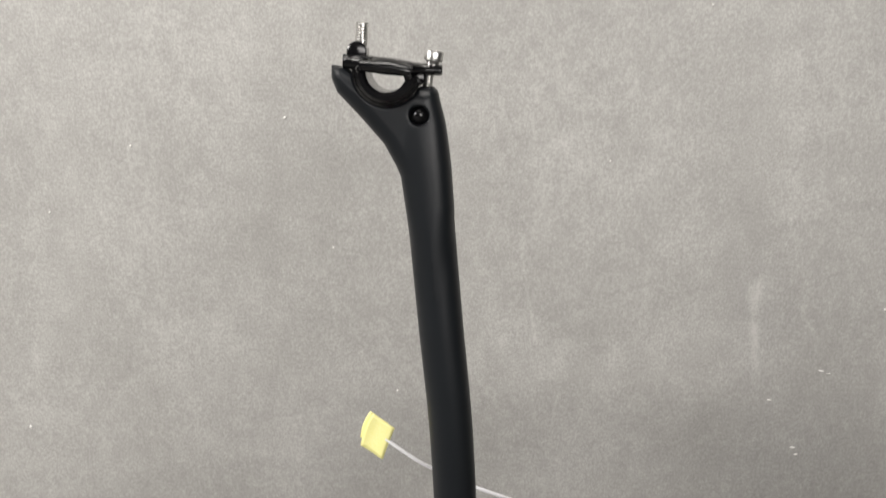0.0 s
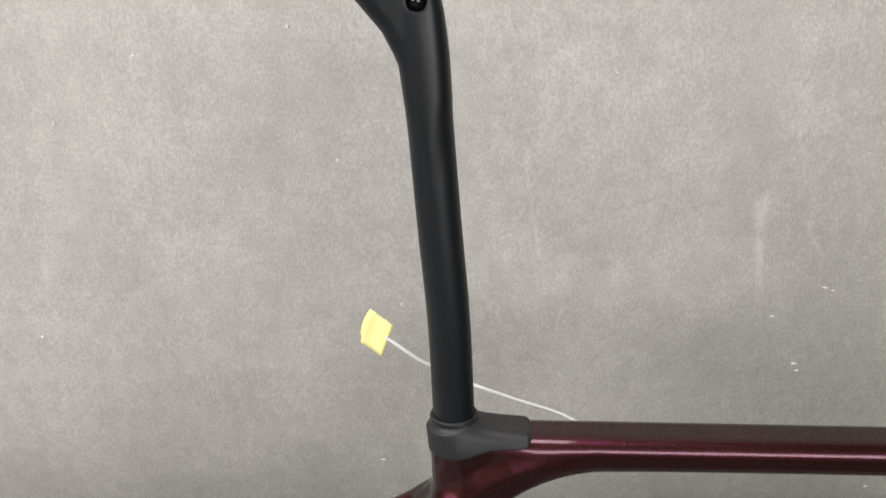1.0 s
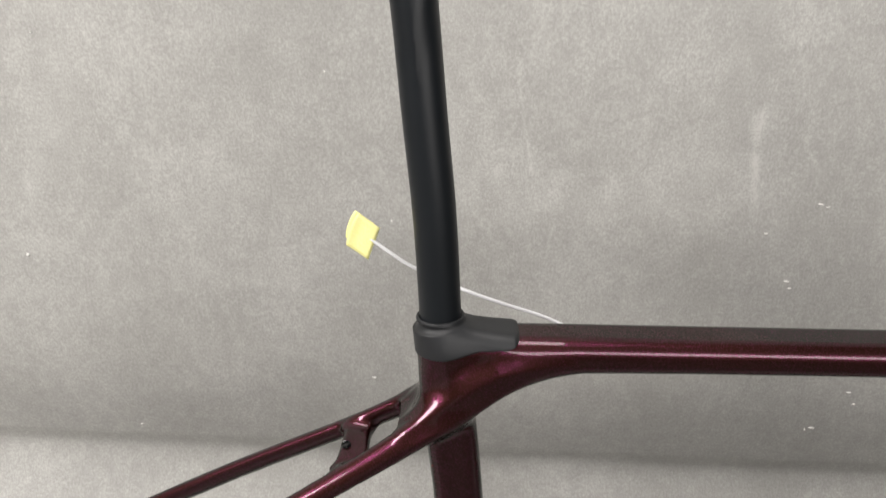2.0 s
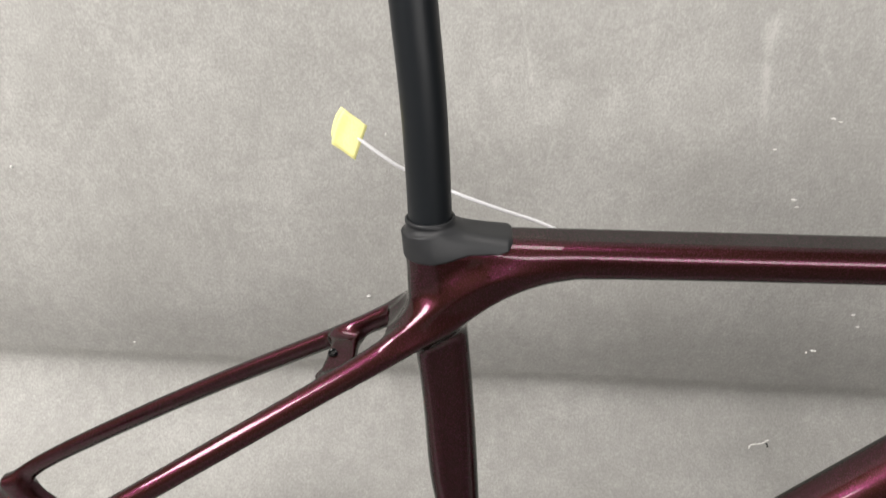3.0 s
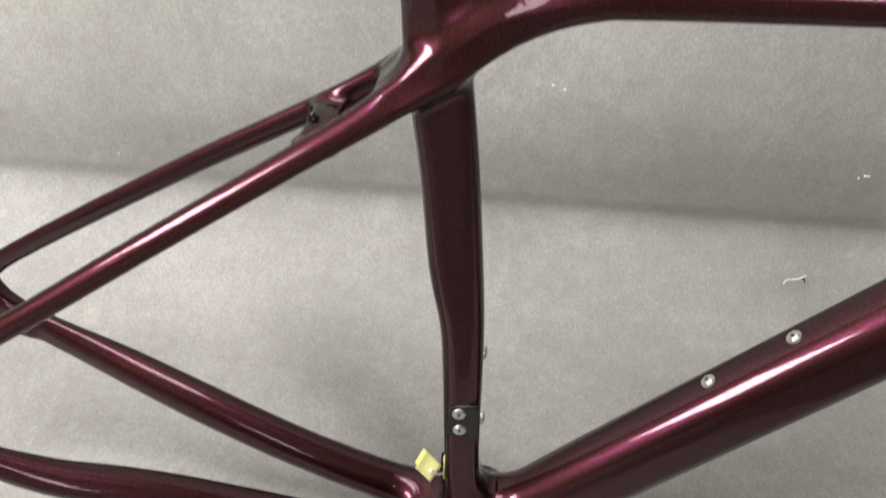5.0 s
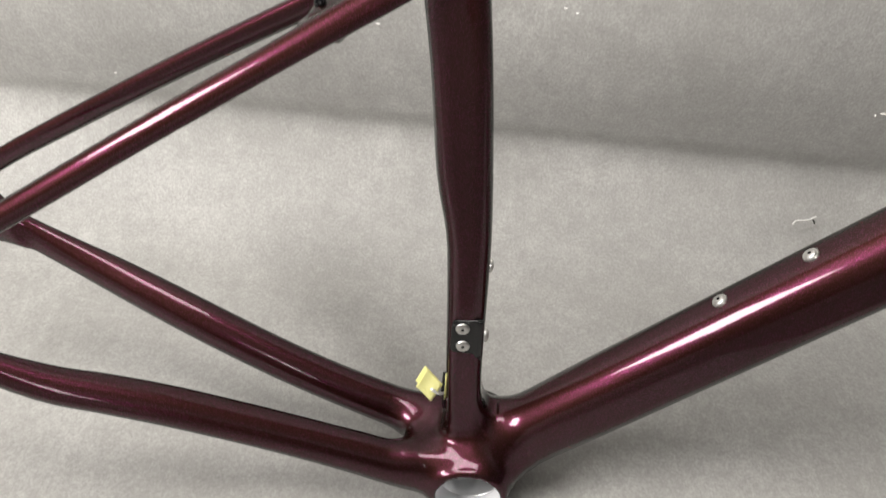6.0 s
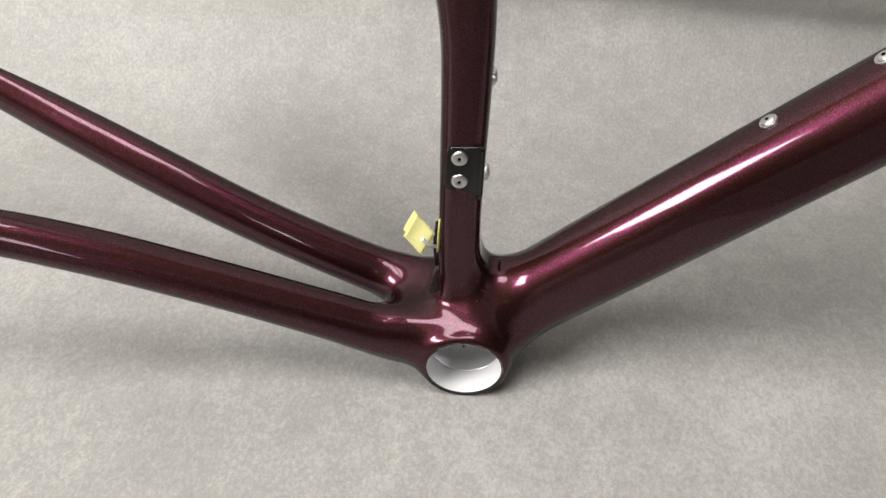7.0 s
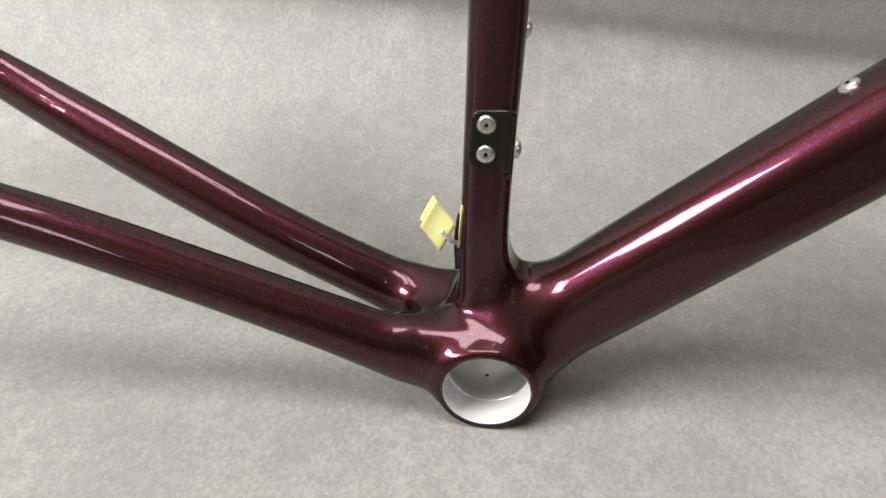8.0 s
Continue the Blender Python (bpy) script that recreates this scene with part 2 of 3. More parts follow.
class Moulding:
    """Solids joined by fillets and cut by others, turned into one smooth skin, and shared out among named pieces."""

    def __init__(self, step):
        self.step, self.solids, self.cuts = step, [], []

    def add(self, name, solid, k=0.012):
        self.solids.append((name, *solid, k))

    def cut(self, solid, k=0.002):
        self.cuts.append((*solid, k))

    def field(self, p):
        total = np.full(len(p), 1.0)
        for name, f, lo, hi, k in self.solids:
            near = ((p > lo - 0.035) & (p < hi + 0.035)).all(1)
            if near.any():
                total[near] = soft_min(total[near], f(p[near]), k)
        for f, lo, hi, k in self.cuts:
            near = ((p > lo - 0.02) & (p < hi + 0.02)).all(1)
            if near.any():
                total[near] = -soft_min(-total[near], f(p[near]), k)
        return total

    def skin(self):
        h = self.step
        lo = np.min([s[2] for s in self.solids], 0) - 4 * h
        hi = np.max([s[3] for s in self.solids], 0) + 4 * h
        n = np.ceil((hi - lo) / h).astype(int) + 1
        coarse = 6
        m = np.ceil(n / coarse).astype(int) + 1
        axes = [lo[i] + h * coarse * (np.arange(m[i]) + 0.5) for i in range(3)]
        mid = np.stack(np.meshgrid(*axes, indexing="ij"), -1).reshape(-1, 3)
        live = (np.abs(self.field(mid)) < h * coarse * 1.3).reshape(m)
        values = np.full(m * coarse, 1.0, np.float32)
        cells = np.argwhere(live)
        sub = np.stack(np.meshgrid(*[np.arange(coarse)] * 3, indexing="ij"), -1).reshape(-1, 3)
        for i in range(0, len(cells), 4000):
            idx = (cells[i:i + 4000, None] * coarse + sub).reshape(-1, 3)
            values[tuple(idx.T)] = self.field(lo + h * idx)
        known = np.zeros(m * coarse, bool)
        known[:] = np.repeat(np.repeat(np.repeat(live, coarse, 0), coarse, 1), coarse, 2)
        inner = values < 0
        box = tuple(slice(0, k - 1) for k in values.shape)
        count = np.zeros([k - 1 for k in values.shape], np.int8)
        for c in np.ndindex(2, 2, 2):
            count += inner[tuple(slice(a, a + k - 1) for a, k in zip(c, values.shape))]
        good = np.ones_like(count, bool)
        for c in np.ndindex(2, 2, 2):
            good &= known[tuple(slice(a, a + k - 1) for a, k in zip(c, values.shape))]
        mixed = (count > 0) & (count < 8) & good
        number = np.full(mixed.shape, -1, np.int64)
        at = np.argwhere(mixed)
        number[mixed] = np.arange(len(at))
        verts = lo + h * (at + 0.5)
        for _ in range(3):
            d, g = self.slope(verts)
            verts -= np.clip(d, -h, h)[:, None] * g
        quads = []
        for axis in range(3):
            b, c = (axis + 1) % 3, (axis + 2) % 3
            here = [slice(1, k - 1) for k in values.shape]
            there = list(here)
            there[axis] = slice(2, values.shape[axis])
            swap = inner[tuple(here)] != inner[tuple(there)]
            e = np.argwhere(swap) + 1
            out = inner[tuple(e.T)]
            ids = []
            for db, dc in ((1, 1), (0, 1), (0, 0), (1, 0)):
                o = e.copy()
                o[:, b] -= db
                o[:, c] -= dc
                o = np.minimum(o, np.array(number.shape) - 1)
                ids.append(number[tuple(o.T)])
            q = np.stack(ids, 1)
            q[~out] = q[~out][:, ::-1]
            quads.append(q[(q >= 0).all(1)])
        return verts, np.vstack(quads)

    def slope(self, p):
        e = 2e-4
        here = self.field(p)
        g = np.stack([self.field(p + e * np.eye(3)[i]) - here for i in range(3)], 1)
        g /= np.maximum(np.linalg.norm(g, axis=1, keepdims=True), 1e-9)
        return here, g

    def build(self, parent, mats):
        verts, quads = self.skin()
        normals = self.slope(verts)[1]
        mid = verts[quads].mean(1)
        best = np.full(len(mid), 9.0)
        owner = np.zeros(len(mid), int)
        keys = []
        for name, f, lo, hi, k in self.solids:
            if name not in keys:
                keys.append(name)
            d = np.full(len(mid), 8.0)
            near = ((mid > lo - 0.03) & (mid < hi + 0.03)).all(1)
            d[near] = f(mid[near])
            owner[d < best] = keys.index(name)
            best = np.minimum(best, d)
        made = {}
        for i, key in enumerate(keys):
            mine = quads[owner == i]
            if not len(mine):
                continue
            used, local = np.unique(mine, return_inverse=True)
            name = key.split(":")[0]
            me = bpy.data.meshes.new(name)
            me.from_pydata(verts[used].tolist(), [], local.reshape(-1, 4).tolist())
            me.polygons.foreach_set("use_smooth", [True] * len(me.polygons))
            me.normals_split_custom_set_from_vertices(normals[used].tolist())
            me.materials.append(mats)
            ob = new(name, me)
            ob.parent = parent
            made[key] = ob
        return made


# ---- the place ----
WALL_Y, FLOOR_EDGE = 0.345, -0.24


def ease(t):
    t = max(0.0, min(1.0, t))
    return t * t * (3 - 2 * t)


def crease(x):
    """How far the sheet swings back, and the height of the fold, along its width."""
    right = ease((x + 0.35) / 0.7)
    return 0.038 + 0.012 * right, 0.120 - 0.027 * right + 0.003 * math.sin(7 * x)


def wall_face(x, z):
    """The hanging sheet waves a little, bellies out low down and tucks back under towards the fold."""
    back, low = crease(x)
    belly = -0.009 * ease((0.50 - z) / 0.23)
    tuck = back * max(0.0, min(1.0, (0.27 - z) / (0.27 - low))) ** 1.8
    return WALL_Y + belly + tuck + 0.0025 * math.sin(9.0 * x + 0.6) * ease((z - 0.15) / 0.5)


def soften(line, reach=0.013):
    """Rounds the fold: even steps along the sheet's section, blended with their neighbours."""
    run = np.concatenate([[0], np.cumsum(np.linalg.norm(np.diff(line, axis=0), axis=1))])
    fold = run[53]
    at = np.concatenate([np.linspace(0, fold - 0.32, 44), np.arange(fold - 0.3, fold - 0.06, 0.01), np.arange(fold - 0.06, fold + 0.06, 0.003), np.arange(fold + 0.06, fold + 0.25, 0.01), np.linspace(fold + 0.26, run[-1], 8)])
    rows = []
    for u in at:
        near = np.clip(u + np.linspace(-2, 2, 17) * reach, 0, run[-1])
        weight = np.exp(-0.5 * np.linspace(-2, 2, 17) ** 2)
        y, z = [np.interp(near, run, line[:, k]) @ weight / weight.sum() for k in (0, 1)]
        rows.append((y + 0.0014 * math.exp(-((u - fold + 0.006) / 0.012) ** 2) - 0.0010 * math.exp(-((u - fold + 0.030) / 0.012) ** 2), z - 0.0014 * max(0.0, 1 - z / 0.03)))
    return rows


def backdrop():
    """One hanging sheet that bends into the floor."""
    xs = np.linspace(-1.6, 1.6, 81)
    bm = bmesh.new()
    grid = []
    for x in xs:
        back, low = crease(x)
        line = [(wall_face(x, z), z) for z in np.linspace(2.3, 0.5, 37)]
        line += [(wall_face(x, z), z) for z in np.linspace(0.45, low + 0.004, 16)]
        y0, start = wall_face(x, low), 0.3
        for i in range(19):
            a = start + (math.pi / 2 - start) * i / 18
            line.append((y0 - 0.17 * (math.cos(start) - math.cos(a)), low * (1 - math.sin(a)) / (1 - math.sin(start))))
        line = soften(np.array(line + [(0.16, 0), (0.0, 0), (-0.12, 0), (FLOOR_EDGE, 0)]))
        grid.append([bm.verts.new((x, y, z)) for y, z in line])
    for p, q in zip(grid, grid[1:]):
        for i in range(len(p) - 1):
            bm.faces.new((p[i], q[i], q[i + 1], p[i + 1]))
    ob = finish("backdrop", bm, PAPER)
    thick = ob.modifiers.new("thickness", "SOLIDIFY")
    thick.thickness, thick.offset = 0.003, 1.0
    return tagged(ob, "mottled grey backdrop sheet bending from wall into floor", "backdrop", kind="structure")


def slab(name, lo, hi, mat, label, category):
    bm = bmesh.new()
    bmesh.ops.create_cube(bm, size=1, matrix=Matrix.Translation([(a + b) / 2 for a, b in zip(lo, hi)]) @ Matrix.Diagonal([b - a for a, b in zip(lo, hi)] + [1]))
    return tagged(finish(name, bm, mat, smooth=False), label, category, kind="structure")


BACKDROP = backdrop()


def paint_chip(x, y, z, way, wide, tall, seed):
    """A ragged flake of bare white standing a little off the sheet."""
    rng = random.Random(seed)
    m = aim((x, y, z), way)
    bm = bmesh.new()
    n = 9
    low, top = [], []
    for i in range(n):
        a = 2 * math.pi * i / n
        r = rng.uniform(0.55, 1.1)
        p = Vector((wide * r * math.cos(a), tall * r * math.sin(a), 0))
        low.append(bm.verts.new(m @ (p + Vector((0, 0, -0.0006)))))
        top.append(bm.verts.new(m @ (p * 0.8 + Vector((0, 0, rng.uniform(0.0003, 0.0010))))))
    bm.faces.new(top)
    for i in range(n):
        bm.faces.new((low[i], low[(i + 1) % n], top[(i + 1) % n], top[i]))
    return finish("paint_chip", bm, CHIP, BACKDROP)


CHIPS = (
    (-0.503, 0.391, 0.0016, 0.002), (-0.213, 0.73, 0.0016, 0.0015), (0.331, 0.38, 0.0032, 0.0011), (0.336, 0.372, 0.0026, 0.0009), (0.354, 0.468, 0.0034, 0.001),
    (0.362, 0.465, 0.0022, 0.0007), (0.301, 0.434, 0.0026, 0.0009), (-0.101, 0.439, 0.0013, 0.0016), (-0.167, 0.597, 0.0012, 0.0014), (0.205, 0.843, 0.0014, 0.0014),
    (0.412, 0.538, 0.0018, 0.0014), (-0.122, 0.248, 0.003, 0.0011), (0.071, 0.273, 0.0018, 0.0015), (0.426, 0.243, 0.0034, 0.001), (0.436, 0.226, 0.0022, 0.001),
    (0.398, 0.186, 0.004, 0.0011), (0.391, 0.183, 0.0012, 0.0016), (-0.46, 0.63, 0.001, 0.0013), (-0.37, 0.7, 0.001, 0.001), (0.115, 0.69, 0.0009, 0.0012),
    (0.059, 0.277, 0.002, 0.0016), (-0.41, 0.163, 0.0022, 0.0008))
for k, (x, z, wide, tall) in enumerate(CHIPS):
    paint_chip(x, wall_face(x, z) - 0.0009, z, (0, -1, 0), wide, tall, k)


def torn_edge():
    """A short tear in the bend of the sheet with a curled white rim; a black rod paints the slit's shade."""
    bm = rod([(0.342, 0.3302, 0.0533), (0.344, 0.3322, 0.0563), (0.348, 0.3332, 0.0573), (0.358, 0.3342, 0.0583), (0.365, 0.3362, 0.0613), (0.367, 0.3362, 0.0623)], 0.0009, 5, 6)
    rim = finish("torn_rim", bm, CHIP, BACKDROP, "curled white rim of a tear")
    # no opening is cut: black colour stands for the shade inside the slit
    bm = rod([(0.363, 0.3342, 0.0593), (0.365, 0.3332, 0.0573), (0.365, 0.3312, 0.0553)], 0.0009, 4, 6)
    finish("tear_slit", bm, BLACK, rim, "dark slit")


torn_edge()
slab("floor", (-4.0, -5.1, -0.12), (4.0, 0.6, -0.006), DARK_FLOOR, "plain dark workshop floor under the backdrop", "floor")
slab("wall_north", (-4.0, 0.5, -0.004), (4.0, 0.6, 2.5), ROOM, "plain dark wall behind the backdrop", "wall")
slab("wall_south", (-4.0, -5.1, -0.004), (4.0, -5.0, 2.5), ROOM, "plain dark wall", "wall")
# added out of view: blocks front light from the backdrop's lower right
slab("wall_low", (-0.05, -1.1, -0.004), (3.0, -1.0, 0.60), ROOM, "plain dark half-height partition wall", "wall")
slab("wall_west", (-4.1, -5.1, -0.004), (-4.0, 0.6, 2.5), ROOM, "plain dark wall", "wall")
slab("wall_east", (4.0, -5.1, -0.004), (4.1, 0.6, 2.5), ROOM, "plain dark wall", "wall")
slab("ceiling", (-4.1, -5.1, 2.5), (4.1, 0.6, 2.6), ROOM, "plain dark ceiling", "ceiling")


# ---- the bicycle frame ----
def mirrored(row):
    return (row[0], -row[1], *row[2:6], -row[6])


SEAT_TOP = [(-0.0425, 0, 0.492, 0.0158, 0.0158, 0.0155, 0), (-0.0395, 0, 0.468, 0.0165, 0.0162, 0.0155, 0)]
TOP_TUBE = [(-0.035, 0, 0.468, 0.020, 0.0165, 0.012, 0), (0.0, 0, 0.4735, 0.0160, 0.0178, 0.011, 0), (0.05, 0, 0.4765, 0.0130, 0.0182, 0.0105, 0),
            (0.2, 0, 0.478, 0.0120, 0.0182, 0.0100, 0), (0.47, 0, 0.479, 0.0125, 0.0182, 0.0100, 0)]


def bicycle_frame():
    frame_ob = thing("bicycle_frame", "dark ruby metallic carbon road bicycle frame standing on its bottom bracket", "bicycle frame")
    m = Moulding(0.002)
    m.add("seat_tube", tube(SEAT_TOP + [
        (-0.0355, 0, 0.435, 0.0180, 0.0160, 0.012, 0), (-0.0275, 0, 0.37, 0.0175, 0.0152, 0.0115, 0),
        (-0.0215, 0, 0.30, 0.0175, 0.0152, 0.0130, 0), (-0.0160, 0, 0.255, 0.0150, 0.0152, 0.0122, 0), (-0.0139, 0, 0.215, 0.0141, 0.0152, 0.0115, 0),
        (-0.0114, 0, 0.13, 0.0131, 0.0155, 0.0085, 0), (-0.008, 0, 0.08, 0.014, 0.017, 0.009, 0), (-0.003, 0, 0.04, 0.016, 0.02, 0.012, 0)]))
    m.add("bottom_bracket_shell", drum(0, 0.0274, -0.043, 0.043, 0.0288, 0.002), 0.02)
    m.add("down_tube", tube([
        (0.005, 0, 0.033, 0.021, 0.026, 0.018, 0), (0.04, 0, 0.0600, 0.0286, 0.0242, 0.0220, 0), (0.10, 0, 0.1167, 0.0293, 0.0238, 0.0216, 0),
        (0.25, 0, 0.2585, 0.0293, 0.0238, 0.0216, 0), (0.46, 0, 0.4545, 0.0288, 0.0238, 0.0216, 0)]), 0.034)
    m.add("top_tube", tube(TOP_TUBE), 0.015)
    m.add("head_tube", tube([(0.455, 0, 0.52, 0.021, 0.021, 0.02, 0), (0.482, 0, 0.40, 0.024, 0.024, 0.023, 0)]), 0.02)
    stay = [(0.040, 0.005, 0.4720, 0.0040, 0.0050, 0.0036, 0), (0.0, 0.0118, 0.4590, 0.0100, 0.0082, 0.0050, 0), (-0.035, 0.0172, 0.4362, 0.0112, 0.0078, 0.0055, -8),
            (-0.07, 0.0255, 0.4135, 0.0098, 0.0066, 0.0064, -25), (-0.11, 0.0330, 0.3900, 0.0090, 0.0060, 0.0058, -30), (-0.2, 0.0490, 0.3360, 0.0089, 0.0062, 0.0060, -30),
            (-0.3, 0.0615, 0.2730, 0.0089, 0.0062, 0.0060, -30), (-0.372, 0.0650, 0.2285, 0.0080, 0.0056, 0.0054, -20), (-0.399, 0.066, 0.205, 0.009, 0.0045, 0.0043, 0)]
    chain = [(-0.005, 0.021, 0.0290, 0.0215, 0.0160, 0.015, 0), (-0.05, 0.0270, 0.0385, 0.0190, 0.0160, 0.0157, 0), (-0.09, 0.0290, 0.0532, 0.0172, 0.0157, 0.0154, 0), (-0.13, 0.0320, 0.0690, 0.0165, 0.0154, 0.0151, 0),
             (-0.17, 0.0365, 0.0857, 0.0162, 0.0152, 0.0149, 0), (-0.22, 0.0440, 0.1072, 0.0160, 0.0150, 0.0147, 0), (-0.26, 0.0515, 0.1235, 0.0155, 0.0143, 0.0140, 0), (-0.3, 0.0595, 0.1392, 0.0145, 0.0125, 0.0122, 0),
             (-0.355, 0.0645, 0.1665, 0.0125, 0.0075, 0.0070, 0), (-0.395, 0.0655, 0.192, 0.0115, 0.0045, 0.0042, 0)]
    slim = [0, 0, 0.3, 0.7, 1, 1, 1, 0.7, 0]
    near_stay = [(r[0], r[1], r[2] - 0.0022 * k, r[3] - 0.0009 * k, *r[4:]) for r, k in zip(stay, slim)]
    rise = [0, 0, 0, -0.0014, -0.0024, -0.0012, 0.0016, 0.0018, 0]
    far_stay = [(r[0], r[1], r[2] + d, *r[3:]) for r, d in zip(stay, rise)]
    slim = [0, 0, 0.2, 0.5, 0.8, 1, 1, 0.8, 0.4, 0]
    near_chain = [(r[0], r[1], r[2] - 0.0014 * k, r[3] - 0.0014 * k, *r[4:]) for r, k in zip(chain, slim)]
    full = [0, 0, 0, 0.3, 0.7, 1, 1, 1, 0.6, 0]
    far_chain = [(r[0], r[1], r[2] - 0.0012 * k, r[3] + 0.0010 * k, *r[4:]) for r, k in zip(chain, full)]
    for side, flip in ((":far", False), (":near", True)):
        m.add("seat_stay" + side, tube([mirrored(r) for r in near_stay] if flip else far_stay), 0.014)
        m.add("chain_stay" + side, tube([mirrored(r) for r in near_chain] if flip else far_chain), 0.016)
        y = -0.065 if flip else 0.065
        m.add("dropout" + side, plate([(-0.366, 0.161), (-0.374, 0.188), (-0.392, 0.214), (-0.405, 0.212), (-0.417, 0.192), (-0.4215, 0.170), (-0.4185, 0.163), (-0.412, 0.161), (-0.398, 0.1595)], y, 0.0045, 0.002), 0.014)
        m.cut(plate([(-0.4135, 0.150), (-0.4135, 0.1735), (-0.412, 0.1765), (-0.4095, 0.178), (-0.407, 0.1765), (-0.4055, 0.1735), (-0.4055, 0.150)], y, 0.02, 0.0002))
    m.add("stay_yoke", tube([(-0.035, -0.026, 0.0385, 0.0125, 0.019, 0.010, 0), (-0.033, 0.0, 0.0395, 0.0120, 0.018, 0.010, 0), (-0.035, 0.026, 0.0385, 0.0125, 0.019, 0.010, 0)]), 0.022)
    m.add("seat_cluster_web", tube([(-0.064, 0, 0.418, 0.0075, 0.016, 0.006, 0), (-0.035, 0, 0.436, 0.011, 0.016, 0.006, 0)]), 0.010)
    m.add("brake_bridge", tube([(-0.1020, -0.0245, 0.3905, 0.0042, 0.0125, 0.0038, 0), (-0.1000, -0.014, 0.3925, 0.0046, 0.0108, 0.004, 0), (-0.0995, 0.008, 0.3935, 0.0046, 0.0098, 0.004, 0), (-0.1000, 0.0235, 0.3920, 0.0044, 0.0110, 0.004, 0)]), 0.009)
    m.cut(drum(0, 0.0274, -0.06, 0.06, 0.0256, 0.0003), 0.001)
    made = m.build(frame_ob, PAINT)
    for ob in made.values():
        if ob.name.startswith(("dropout", "stay_yoke", "seat_cluster")):
            tagged(ob, "ruby metallic " + ob.name.split(".")[0].replace("_", " "))

    part("brake_bolt_hole", lathe([(0, -0.0010), (0.0020, -0.0008), (0.0024, 0.0005), (0.0030, 0.0008), (0.0034, 0.0002), (0.0034, -0.003)], aim((-0.1055, -0.004, 0.3990), (-0.25, -0.2, 1)), 20), BLACK, made["brake_bridge"], "black bolt recess")
    shell = made["bottom_bracket_shell"]
    across = aim((0, 0, 0.0274), (0, 1, 0))
    part("shell_rim", lathe([(0.0253, -0.0437), (0.0280, -0.0437), (0.0287, -0.0430), (0.0287, -0.0415), (0.0253, -0.0415)], across, 72, True), BLACK, shell, "thin black rim of bare carbon")
    for way in (-1, 1):
        part("bearing_seat", lathe([(0.0257, way * 0.0432), (0.0250, way * 0.0432), (0.0246, way * 0.0425), (0.0246, way * 0.0245), (0.0236, way * 0.0240)], across, 72), LINER, shell, "bright white machined bearing seat")
    part("inner_sleeve", lathe([(0.0240, -0.0246), (0.0235, -0.0240), (0.0234, 0.0), (0.0235, 0.0240), (0.0240, 0.0246)], across, 72), ALLOY, shell, "grey turned aluminium inner sleeve")
    # drain holes are not bored: black discs paint the shade inside them
    for a, y in ((-90, -0.003), (-158, -0.014)):
        out = Vector((math.cos(radians(a)), 0, math.sin(radians(a))))
        part("drain_hole", lathe([(0.0, 0.0001), (0.0010, 0.0002), (0.0012, 0.0004), (0.0013, -0.0004)], aim(Vector((0, y, 0.0274)) + out * 0.0234, -out), 14), BLACK, shell, "small dark drain hole")
    return frame_ob, made


FRAME, PIECES = bicycle_frame()


def button_bolt(at, way, radius, parent, name="bottle_bolt", height=0.45):
    """A domed bolt head with a hexagon socket on a washer."""
    h = radius * height
    pose_m = aim(at, way)
    head = part(name, lathe([(0, h * 0.45), (radius * 0.27, h * 0.45), (radius * 0.30, h), (radius * 0.62, h * 0.93), (radius * 0.86, h * 0.62), (radius * 0.97, h * 0.25), (radius, 0.0), (radius, -h * 0.5)], pose_m, 24), STEEL, parent, "silver domed bolt head")
    part("hex_socket", lathe([(0, h * 0.55), (radius * 0.25, h * 0.55), (radius * 0.29, h * 0.99)], pose_m, 6), BLACK, head, "dark hexagon socket")
    part("washer", lathe([(radius * 0.5, 0.0003), (radius * 1.18, 0.0003), (radius * 1.22, -0.0001), (radius * 1.22, -0.0012)], pose_m, 28), STEEL, head)
    return head


DOWN_WAY = Vector((-0.687, 0, 0.727))
for x, z in ((0.2029, 0.2546), (0.1564, 0.2106)):
    button_bolt((x - 0.0008, 0, z + 0.0006), DOWN_WAY, 0.0043, FRAME)
for x, z in ((0.0006, 0.2255), (0.0024, 0.161)):
    button_bolt((x, 0, z), (1, 0, 0.05), 0.0043, FRAME)


